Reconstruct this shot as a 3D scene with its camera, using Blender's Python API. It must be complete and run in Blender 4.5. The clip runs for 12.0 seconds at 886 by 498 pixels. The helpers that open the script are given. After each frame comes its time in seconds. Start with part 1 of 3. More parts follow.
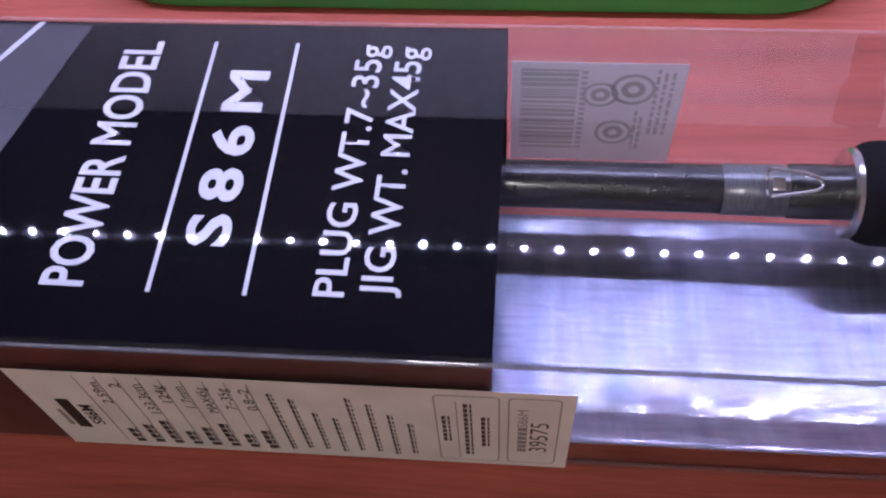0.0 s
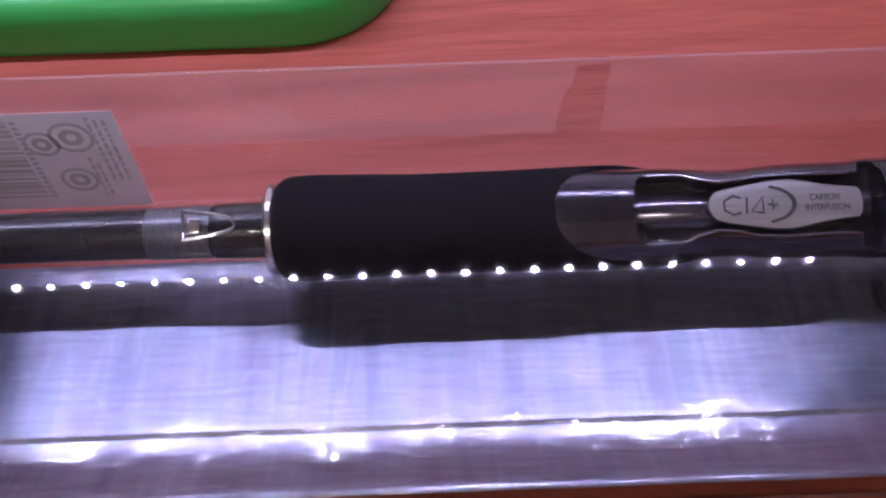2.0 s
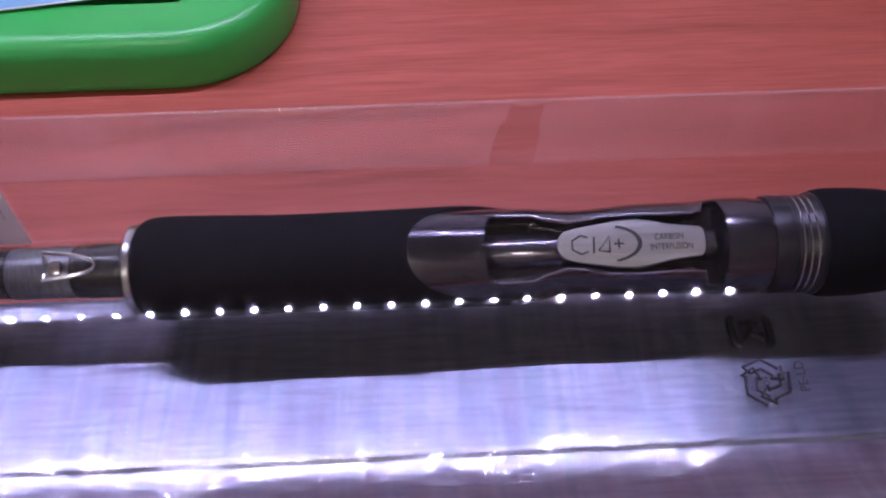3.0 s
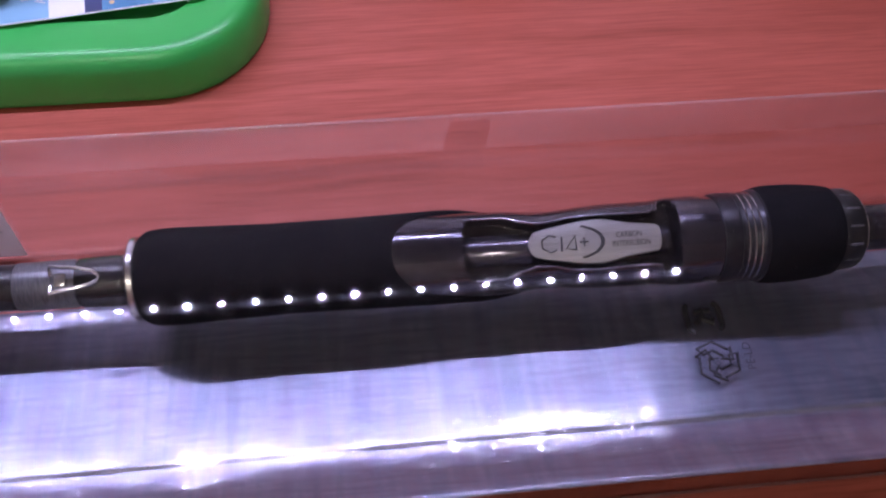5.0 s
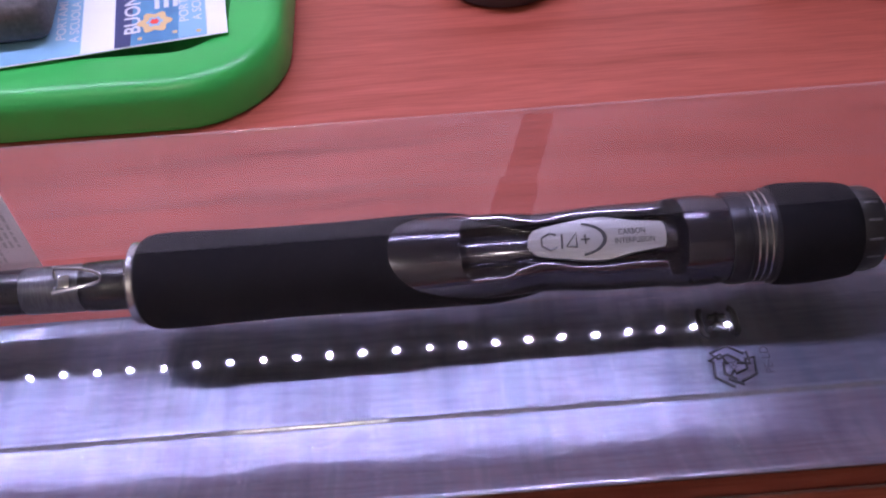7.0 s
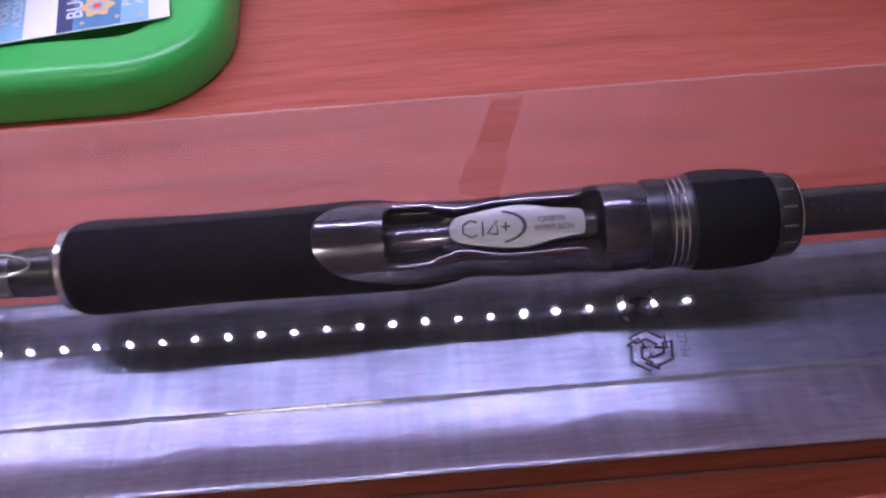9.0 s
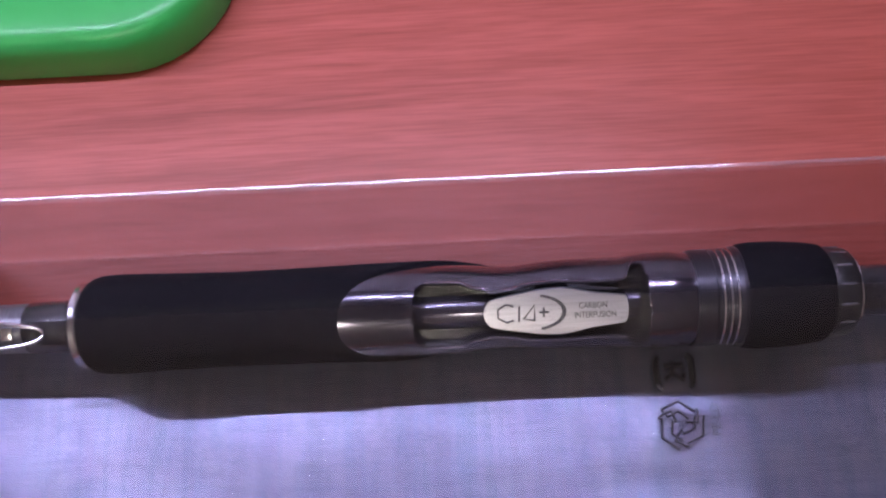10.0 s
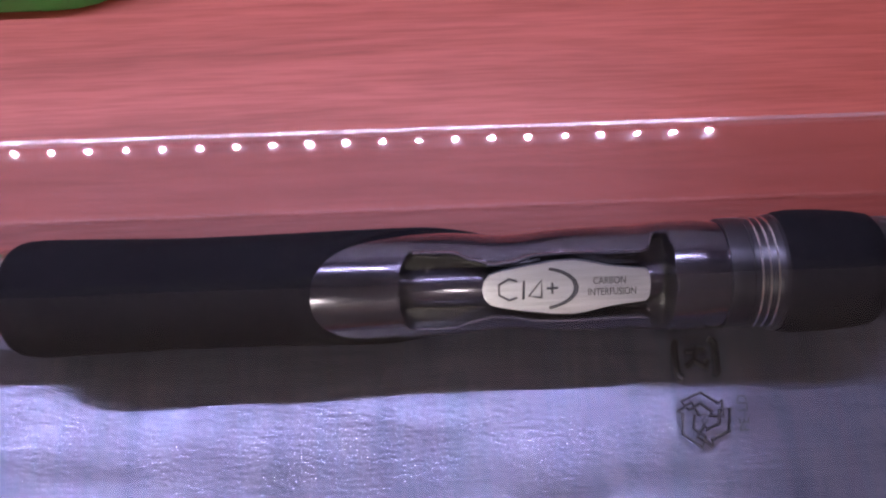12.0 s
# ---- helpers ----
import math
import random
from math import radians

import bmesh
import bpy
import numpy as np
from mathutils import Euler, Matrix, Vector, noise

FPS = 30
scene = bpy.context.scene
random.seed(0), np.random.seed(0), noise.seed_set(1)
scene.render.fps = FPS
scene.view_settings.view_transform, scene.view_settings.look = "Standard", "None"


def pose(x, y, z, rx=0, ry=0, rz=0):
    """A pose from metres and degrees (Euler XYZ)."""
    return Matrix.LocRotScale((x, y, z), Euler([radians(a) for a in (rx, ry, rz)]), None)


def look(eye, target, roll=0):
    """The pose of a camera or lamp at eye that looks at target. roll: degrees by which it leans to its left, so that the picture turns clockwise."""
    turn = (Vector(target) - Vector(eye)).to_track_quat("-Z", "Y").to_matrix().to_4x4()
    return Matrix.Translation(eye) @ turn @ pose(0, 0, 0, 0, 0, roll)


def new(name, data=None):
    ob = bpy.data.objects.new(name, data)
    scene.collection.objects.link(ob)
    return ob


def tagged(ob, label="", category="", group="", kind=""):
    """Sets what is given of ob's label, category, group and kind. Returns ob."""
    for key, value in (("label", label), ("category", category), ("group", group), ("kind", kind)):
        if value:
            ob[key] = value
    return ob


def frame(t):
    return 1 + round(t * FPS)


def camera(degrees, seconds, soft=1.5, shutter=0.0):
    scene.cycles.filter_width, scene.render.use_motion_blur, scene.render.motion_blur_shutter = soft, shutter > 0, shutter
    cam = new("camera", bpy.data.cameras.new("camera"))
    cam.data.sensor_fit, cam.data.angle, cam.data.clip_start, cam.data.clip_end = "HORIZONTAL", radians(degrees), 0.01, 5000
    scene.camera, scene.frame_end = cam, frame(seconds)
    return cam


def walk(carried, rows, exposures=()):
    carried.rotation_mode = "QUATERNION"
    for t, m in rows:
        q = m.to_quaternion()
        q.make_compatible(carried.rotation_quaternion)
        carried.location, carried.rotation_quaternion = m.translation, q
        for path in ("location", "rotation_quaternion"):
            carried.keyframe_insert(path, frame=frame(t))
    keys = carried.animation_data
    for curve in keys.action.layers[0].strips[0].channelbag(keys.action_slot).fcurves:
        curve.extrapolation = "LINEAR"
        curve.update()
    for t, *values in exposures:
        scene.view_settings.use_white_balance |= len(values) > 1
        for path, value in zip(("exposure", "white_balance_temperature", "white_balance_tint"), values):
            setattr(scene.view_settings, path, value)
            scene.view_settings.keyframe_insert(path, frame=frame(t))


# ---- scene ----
cam = camera(51.0, 12.0, soft=2.1)
PATH = [
    (0.0, (-0.0723, -0.1277, 0.1925), (-0.0884, -0.0209, 0.0242), -5.20),
    (0.5, (-0.0394, -0.1245, 0.1925), (-0.0555, -0.0166, 0.0249), -5.99),
    (1.0, (-0.0132, -0.1260, 0.1915), (-0.0239, -0.0166, 0.0244), -4.33),
    (1.5, (0.0139, -0.1206, 0.1947), (0.0098, -0.0129, 0.0262), -2.17),
    (2.0, (0.0365, -0.1181, 0.1912), (0.0375, -0.0088, 0.0237), -1.63),
    (2.5, (0.0532, -0.1187, 0.1937), (0.0581, -0.0071, 0.0278), 0.42),
    (4.5, (0.0738, -0.1233, 0.2079), (0.0809, -0.0047, 0.0470), -2.75),
    (5.0, (0.0548, -0.1250, 0.2146), (0.0720, -0.0156, 0.0481), 3.45),
    (5.5, (0.0685, -0.1344, 0.2182), (0.0732, -0.0051, 0.0301), -1.58),
    (6.0, (0.0695, -0.1379, 0.2128), (0.0726, 0.0049, 0.0301), -2.70),
    (6.5, (0.0703, -0.1410, 0.1974), (0.0730, -0.0015, 0.0301), -3.15),
    (8.5, (0.0863, -0.1525, 0.1992), (0.0874, -0.0098, 0.0300), -4.71),
    (9.0, (0.0909, -0.1452, 0.2026), (0.0929, -0.0101, 0.0301), -3.83),
    (9.5, (0.0914, -0.1355, 0.2045), (0.0908, -0.0080, 0.0300), -3.82),
    (10.0, (0.0904, -0.0499, 0.2358), (0.0862, 0.0121, 0.0301), -6.40),
    (10.5, (0.0895, -0.0453, 0.2339), (0.0860, 0.0102, 0.0301), -5.94),
    (11.0, (0.0862, -0.0494, 0.2273), (0.0848, 0.0075, 0.0300), -3.25),
    (11.5, (0.0785, -0.0437, 0.2083), (0.0790, 0.0045, 0.0300), -1.22),
    (12.0, (0.0839, -0.0443, 0.2047), (0.0875, 0.0048, 0.0299), 1.93),
]
walk(cam, [(t, look(e, g, r)) for t, e, g, r in PATH], [(0.0, 0.12, 5950, 8), (1.0, 0.0, 6150, 9), (2.0, -0.2, 6450, 10), (4.6, -0.2, 6500, 10), (5.6, -0.03, 6500, 10), (8.5, -0.03, 6500, 10), (12.0, -0.05, 6500, 10)])

# ---- world and exposure ----
world = bpy.data.worlds.new("room_air")
scene.world = world
world.use_nodes = True
world.node_tree.nodes["Background"].inputs[0].default_value = (0.75, 0.78, 0.95, 1)
world.node_tree.nodes["Background"].inputs[1].default_value = 0.05

LED_POWER = 4600.0
CEIL_POWER = 27.0

# box section: back, front, height; rod axis height
YB, YF, H, ZR = 0.0236, -0.0597, 0.0474, 0.0206


# ---- node helpers ----
def mat(name, color=(0.5, 0.5, 0.5), rough=0.5, metal=0.0, emit=None, power=0.0, spec=0.5, coat=0.0):
    m = bpy.data.materials.new(name)
    m.use_nodes = True
    b = m.node_tree.nodes["Principled BSDF"]
    b.inputs["Base Color"].default_value = (*color, 1)
    b.inputs["Roughness"].default_value = rough
    b.inputs["Metallic"].default_value = metal
    b.inputs["Specular IOR Level"].default_value = spec
    b.inputs["Coat Weight"].default_value = coat
    if emit:
        b.inputs["Emission Color"].default_value = (*emit, 1)
        b.inputs["Emission Strength"].default_value = power
    return m


def node(m, kind, **values):
    n = m.node_tree.nodes.new(kind)
    for key, value in values.items():
        n.inputs[key.replace("_", " ")].default_value = value
    return n


def link(m, a, b):
    m.node_tree.links.new(a, b)


def coords(m, scale=(1, 1, 1), rot=(0, 0, 0)):
    c = m.node_tree.nodes.new("ShaderNodeTexCoord")
    p = m.node_tree.nodes.new("ShaderNodeMapping")
    p.inputs["Scale"].default_value = scale
    p.inputs["Rotation"].default_value = rot
    link(m, c.outputs["Object"], p.inputs["Vector"])
    return p.outputs["Vector"]


def ramp(m, fac, stops):
    r = m.node_tree.nodes.new("ShaderNodeValToRGB")
    while len(r.color_ramp.elements) < len(stops):
        r.color_ramp.elements.new(0.5)
    for e, (pos, col) in zip(r.color_ramp.elements, stops):
        e.position, e.color = pos, (*col, 1)
    link(m, fac, r.inputs["Fac"])
    return r.outputs["Color"]


def vary(m, scale, lo, hi, bump=0.0, detail=4.0, stretch=(1, 1, 1), dist=0.0005, rough=None):
    """Noise between two colours on the base, with a fine relief."""
    b = m.node_tree.nodes["Principled BSDF"]
    v = coords(m, stretch)
    n = node(m, "ShaderNodeTexNoise", Scale=scale, Detail=detail)
    link(m, v, n.inputs["Vector"])
    link(m, ramp(m, n.outputs["Fac"], [(0.3, lo), (0.7, hi)]), b.inputs["Base Color"])
    if rough:
        r = node(m, "ShaderNodeMapRange", To_Min=rough[0], To_Max=rough[1])
        link(m, n.outputs["Fac"], r.inputs["Value"])
        link(m, r.outputs["Result"], b.inputs["Roughness"])
    if bump:
        p = node(m, "ShaderNodeBump", Strength=bump, Distance=dist)
        link(m, n.outputs["Fac"], p.inputs["Height"])
        link(m, p.outputs["Normal"], b.inputs["Normal"])
    return m


def clear_film(name, tint=(1, 1, 1), ior=1.45, rough=0.02, haze=0.0, wave=None, rim=1.0):
    """Thin clear plastic: see-through, glossy by Fresnel, a little milky."""
    m = bpy.data.materials.new(name)
    m.use_nodes = True
    t = m.node_tree
    t.nodes.remove(t.nodes["Principled BSDF"])
    out = t.nodes["Material Output"]
    tr = node(m, "ShaderNodeBsdfTransparent", Color=(*tint, 1))
    gl = node(m, "ShaderNodeBsdfGlossy", Roughness=rough)
    df = node(m, "ShaderNodeBsdfDiffuse", Color=(0.85, 0.85, 0.9, 1))
    lw = node(m, "ShaderNodeLayerWeight", Blend=0.5)
    pw = node(m, "ShaderNodeMath")
    pw.operation = "POWER"
    pw.inputs[1].default_value = 5.0
    link(m, lw.outputs["Facing"], pw.inputs[0])
    base = ((ior - 1) / (ior + 1)) ** 2
    fr = node(m, "ShaderNodeMapRange", To_Min=base, To_Max=rim)
    link(m, pw.outputs[0], fr.inputs["Value"])
    m1 = node(m, "ShaderNodeMixShader", Fac=haze)
    m2 = t.nodes.new("ShaderNodeMixShader")
    link(m, tr.outputs[0], m1.inputs[1])
    link(m, df.outputs[0], m1.inputs[2])
    link(m, fr.outputs[0], m2.inputs[0])
    link(m, m1.outputs[0], m2.inputs[1])
    link(m, gl.outputs[0], m2.inputs[2])
    link(m, m2.outputs[0], out.inputs["Surface"])
    if wave:
        n = node(m, "ShaderNodeTexNoise", Scale=wave[0], Detail=wave[3])
        link(m, coords(m, wave[4]), n.inputs["Vector"])
        p = node(m, "ShaderNodeBump", Strength=wave[1], Distance=wave[2])
        link(m, n.outputs["Fac"], p.inputs["Height"])
        link(m, p.outputs["Normal"], gl.inputs["Normal"])
    return m


# ---- materials ----
def wood_material():
    m = mat("cherry_laminate", rough=0.42, spec=0.35)
    b = m.node_tree.nodes["Principled BSDF"]
    v = coords(m, (1.3, 30.0, 1.0))
    warp = node(m, "ShaderNodeTexNoise", Scale=3.0, Detail=3.0)
    link(m, coords(m, (2.0, 5.0, 1.0)), warp.inputs["Vector"])
    add = m.node_tree.nodes.new("ShaderNodeVectorMath")
    add.operation = "MULTIPLY_ADD"
    link(m, warp.outputs["Color"], add.inputs[0])
    add.inputs[1].default_value = (0.3, 0.9, 0.0)
    link(m, v, add.inputs[2])
    grain = node(m, "ShaderNodeTexNoise", Scale=4.0, Detail=8.0, Roughness=0.6)
    link(m, add.outputs[0], grain.inputs["Vector"])
    fine = node(m, "ShaderNodeTexNoise", Scale=60.0, Detail=6.0)
    link(m, coords(m, (1.0, 22.0, 1.0)), fine.inputs["Vector"])
    c1 = ramp(m, grain.outputs["Fac"], [(0.30, (0.25, 0.050, 0.032)), (0.45, (0.38, 0.084, 0.058)), (0.60, (0.44, 0.102, 0.074)), (0.75, (0.34, 0.07, 0.046))])
    c2 = ramp(m, fine.outputs["Fac"], [(0.35, (0.78, 0.74, 0.72)), (0.6, (1.0, 1.0, 1.0))])
    mix = m.node_tree.nodes.new("ShaderNodeMix")
    mix.data_type, mix.blend_type = "RGBA", "MULTIPLY"
    mix.inputs["Factor"].default_value = 0.8
    link(m, c1, mix.inputs["A"])
    link(m, c2, mix.inputs["B"])
    link(m, mix.outputs["Result"], b.inputs["Base Color"])
    p = node(m, "ShaderNodeBump", Strength=0.12, Distance=0.0003)
    link(m, fine.outputs["Fac"], p.inputs["Height"])
    link(m, p.outputs["Normal"], b.inputs["Normal"])
    return m


def carbon_material():
    m = mat("clear_coated_carbon", (0.012, 0.011, 0.014), 0.25, coat=0.8)
    vary(m, 900, (0.006, 0.006, 0.008), (0.03, 0.028, 0.034), 0.0)
    return m


def shine_through(m, color, share):
    """Lets a share of the light through a thin white sheet."""
    b = m.node_tree.nodes["Principled BSDF"]
    tl = node(m, "ShaderNodeBsdfTranslucent", Color=(*color, 1))
    mx = node(m, "ShaderNodeMixShader", Fac=share)
    link(m, b.outputs[0], mx.inputs[1])
    link(m, tl.outputs[0], mx.inputs[2])
    link(m, mx.outputs[0], m.node_tree.nodes["Material Output"].inputs["Surface"])
    return m


def sheet_material():
    """Silvery white wrap: hair-fine ribs along the box, columns of lamp reflection painted as faint tint."""
    m = mat("ribbed_silvery_wrap", rough=0.18, metal=0.68, spec=0.5)
    b = m.node_tree.nodes["Principled BSDF"]

    def grain(x, y, detail):
        n = node(m, "ShaderNodeTexNoise", Scale=1.0, Detail=detail)
        link(m, coords(m, (x, y, 1.0)), n.inputs["Vector"])
        return n.outputs["Fac"]

    def times(a, c):
        mix = m.node_tree.nodes.new("ShaderNodeMix")
        mix.data_type, mix.blend_type = "RGBA", "MULTIPLY"
        mix.inputs["Factor"].default_value = 1.0
        link(m, a, mix.inputs["A"])
        link(m, c, mix.inputs["B"])
        return mix.outputs["Result"]

    hair, rib, crimp = grain(70, 5200, 1.0), grain(70, 900, 4.0), grain(430, 1000, 3.0)
    # columns of colour stand in for the light points' stretched reflections
    tint = ramp(m, grain(230, 16, 2.0), [(0.34, (0.28, 0.32, 0.43)), (0.44, (0.44, 0.40, 0.51)), (0.5, (0.35, 0.40, 0.52)), (0.57, (0.53, 0.50, 0.61)), (0.66, (0.33, 0.38, 0.48))])
    line = ramp(m, rib, [(0.36, (0.60, 0.62, 0.68)), (0.5, (0.85, 0.85, 0.88)), (0.64, (1.0, 1.0, 1.0))])
    link(m, times(tint, line), b.inputs["Base Color"])
    p = node(m, "ShaderNodeBump", Strength=1.0, Distance=0.000045)
    link(m, hair, p.inputs["Height"])
    q = node(m, "ShaderNodeBump", Strength=1.0, Distance=0.00019)
    link(m, crimp, q.inputs["Height"])
    link(m, p.outputs["Normal"], q.inputs["Normal"])
    link(m, q.outputs["Normal"], b.inputs["Normal"])
    return shine_through(m, (0.9, 0.9, 0.95), 0.12)


WOOD = wood_material()
CARBON = carbon_material()
SHEET = sheet_material()
CLEAR = clear_film("clear_box_plastic", (0.996, 0.993, 0.998), ior=1.6, rough=0.012, haze=0.0005)
CLEARSIDE = clear_film("clear_box_side", (0.996, 0.993, 0.998), rough=0.03, haze=0.002, rim=0.4)
CLEARBASE = clear_film("clear_box_base", (0.998, 0.996, 0.999), ior=1.12, rough=0.05, haze=0.0)
FOLD = clear_film("milky_fold_plastic", (0.97, 0.95, 0.97), rough=0.12, haze=0.07)
FILM = clear_film("crinkled_bag_film", (0.98, 0.98, 1.0), ior=1.35, rough=0.05, haze=0.004, wave=(160, 0.14, 0.001, 2.0, (1, 1, 1)))
EVA = vary(mat("black_eva_foam", rough=0.9, spec=0.12), 1500, (0.004, 0.004, 0.0055), (0.010, 0.0095, 0.012), 0.3, dist=0.0002)
GUN = vary(mat("gunmetal_lacquer", (0.05, 0.05, 0.06), 0.22, 0.85, coat=0.6), 60, (0.055, 0.052, 0.066), (0.125, 0.118, 0.15), 0.0, stretch=(0.3, 1, 1), rough=(0.10, 0.20))
# paler than the seat lacquer: the slot edges' highlight lines put into the colour
EDGEGLINT = mat("painted_edge_highlight", (0.34, 0.33, 0.38), 0.18, 0.9)
DARKGLOSS = mat("black_gloss_resin", (0.012, 0.011, 0.013), 0.16, 0.0, coat=0.5)
WRAPGREY = vary(mat("grey_thread_band", rough=0.3, metal=0.4, coat=0.6), 400, (0.10, 0.10, 0.115), (0.19, 0.19, 0.21), 0.2, stretch=(6, 1, 1))
COLLAR = vary(mat("dark_grey_metal", rough=0.35, metal=0.7), 300, (0.030, 0.029, 0.036), (0.05, 0.048, 0.058))
THREAD = vary(mat("epoxied_black_thread", rough=0.2, coat=0.8), 700, (0.010, 0.010, 0.012), (0.03, 0.028, 0.032), 0.3, stretch=(8, 0.5, 0.5))
STEEL = vary(mat("polished_steel", rough=0.2, metal=1.0), 200, (0.62, 0.62, 0.64), (0.80, 0.80, 0.82), rough=(0.14, 0.32))
PLATE = vary(mat("brushed_silver_plate", rough=0.32, metal=0.9), 260, (0.62, 0.62, 0.66), (0.82, 0.82, 0.87), 0.1, stretch=(0.25, 6, 1), rough=(0.25, 0.42))
ENGRAVE = mat("engraved_dark_grey", (0.09, 0.09, 0.10), 0.45, 0.5)
CARD = vary(mat("black_printed_card", rough=0.3, spec=0.01), 30, (0.0012, 0.0012, 0.0026), (0.0028, 0.0025, 0.0052), 0.03, rough=(0.35, 0.45))
CARDGREY = vary(mat("charcoal_printed_card", rough=0.3), 30, (0.035, 0.032, 0.045), (0.05, 0.046, 0.06))
MAROON = vary(mat("maroon_printed_card", rough=0.35), 40, (0.028, 0.007, 0.006), (0.045, 0.012, 0.010))
INKWHITE = mat("white_print", (0.58, 0.58, 0.64), 0.4)
LABEL = vary(mat("off_white_label_paper", rough=0.55), 80, (0.64, 0.64, 0.60), (0.75, 0.75, 0.71), 0.05)
LABELGREY = vary(mat("grey_white_sticker", rough=0.55), 80, (0.70, 0.67, 0.68), (0.80, 0.77, 0.78))
shine_through(LABELGREY, (0.9, 0.86, 0.88), 0.5)
INK = mat("black_print", (0.02, 0.02, 0.022), 0.5)
INKPALE = mat("faded_grey_print", (0.55, 0.53, 0.54), 0.5)
INKGREY = mat("grey_print", (0.25, 0.24, 0.24), 0.5)
GREEN = vary(mat("green_plastic", rough=0.32, spec=0.5), 25, (0.035, 0.36, 0.07), (0.045, 0.41, 0.085), 0.03, rough=(0.28, 0.4))
WALLET = vary(mat("grey_leather", rough=0.6), 500, (0.05, 0.042, 0.045), (0.085, 0.072, 0.075), 0.5)
PAPER = mat("coated_white_paper", (0.72, 0.72, 0.78), 0.5)
BLUE = vary(mat("blue_night_print", rough=0.45), 90, (0.05, 0.17, 0.33), (0.10, 0.28, 0.46))
NAVY = mat("navy_print", (0.035, 0.045, 0.13), 0.45)
SKYPRINT = mat("pale_blue_print", (0.22, 0.42, 0.60), 0.45)
GOLD = mat("golden_print", (0.62, 0.42, 0.20), 0.5)
RED = mat("red_print", (0.75, 0.06, 0.04), 0.5)
BLACKPLASTIC = vary(mat("black_plastic", rough=0.35), 300, (0.010, 0.010, 0.011), (0.018, 0.018, 0.019), 0.1)
ALU = mat("dark_aluminium", (0.05, 0.05, 0.055), 0.5, 0.6)
LEDM = mat("led_glow", (0.9, 0.9, 0.9), 0.5, emit=(0.79, 0.76, 1.19), power=LED_POWER)
CEILM = mat("ceiling_lamp_glow", (0.9, 0.9, 0.9), 0.5, emit=(1.0, 0.92, 0.80), power=CEIL_POWER)
DARKWOOD = vary(mat("dark_stained_wood", rough=0.5), 20, (0.025, 0.016, 0.012), (0.05, 0.032, 0.024), stretch=(1, 12, 1))
WALLM = vary(mat("painted_plaster", rough=0.8), 6, (0.78, 0.73, 0.74), (0.84, 0.79, 0.80), 0.05)
FLOORM = vary(mat("room_floor_tile", rough=0.5), 5, (0.30, 0.25, 0.2), (0.36, 0.3, 0.25))


# ---- mesh helpers ----
def mesh_object(name, bm, material, parent=None, smooth=True, label=""):
    me = bpy.data.meshes.new(name)
    bmesh.ops.recalc_face_normals(bm, faces=bm.faces)
    bm.to_mesh(me)
    bm.free()
    me.materials.append(material)
    for p in me.polygons:
        p.use_smooth = smooth
    if smooth:
        me.set_sharp_from_angle(angle=radians(38))
    ob = new(name, me)
    if parent:
        ob.parent = parent
    if label:
        tagged(ob, label=label)
    return ob


def part(name, bm, material, parent, label="", smooth=True):
    return mesh_object(name, bm, material, parent, smooth, label)


def thing(name, label, category, at=None, group="", kind=""):
    e = new(name)
    e.empty_display_size = 0.01
    if at is not None:
        e.matrix_world = at
    return tagged(e, label, category, group, kind)


def slab(x0, x1, y0, y1, z0, z1, bevel=0.0, seg=2):
    bm = bmesh.new()
    bmesh.ops.create_cube(bm, size=1, matrix=Matrix.Translation(((x0 + x1) / 2, (y0 + y1) / 2, (z0 + z1) / 2)) @ Matrix.Diagonal((x1 - x0, y1 - y0, z1 - z0, 1)))
    if bevel:
        bmesh.ops.bevel(bm, geom=bm.edges[:], offset=bevel, segments=seg, affect="EDGES", profile=0.5)
    return bm


def lathe(profile, seg=48, caps=True):
    """A body turned about the x axis from (x, radius) pairs."""
    bm = bmesh.new()
    rings = []
    for x, r in profile:
        rings.append([bm.verts.new((x, r * math.sin(a), r * math.cos(a))) for a in (2 * math.pi * i / seg for i in range(seg))])
    for a, b in zip(rings, rings[1:]):
        for i in range(seg):
            bm.faces.new((a[i], a[(i + 1) % seg], b[(i + 1) % seg], b[i]))
    if caps:
        bm.faces.new(rings[0])
        bm.faces.new(rings[-1])
    return bm


def polygon(points, z0, z1):
    """A flat plate with the outline points, from z0 to z1."""
    bm = bmesh.new()
    low = [bm.verts.new((x, y, z0)) for x, y in points]
    top = [bm.verts.new((x, y, z1)) for x, y in points]
    bm.faces.new(low[::-1])
    bm.faces.new(top)
    n = len(points)
    for i in range(n):
        bm.faces.new((low[i], low[(i + 1) % n], top[(i + 1) % n], top[i]))
    return bm


def round_rect(x0, x1, y0, y1, r, seg=8):
    pts = []
    for cx, cy, a0 in ((x1 - r, y0 + r, -90), (x1 - r, y1 - r, 0), (x0 + r, y1 - r, 90), (x0 + r, y0 + r, 180)):
        for i in range(seg + 1):
            a = radians(a0 + 90 * i / seg)
            pts.append((cx + r * math.cos(a), cy + r * math.sin(a)))
    return pts


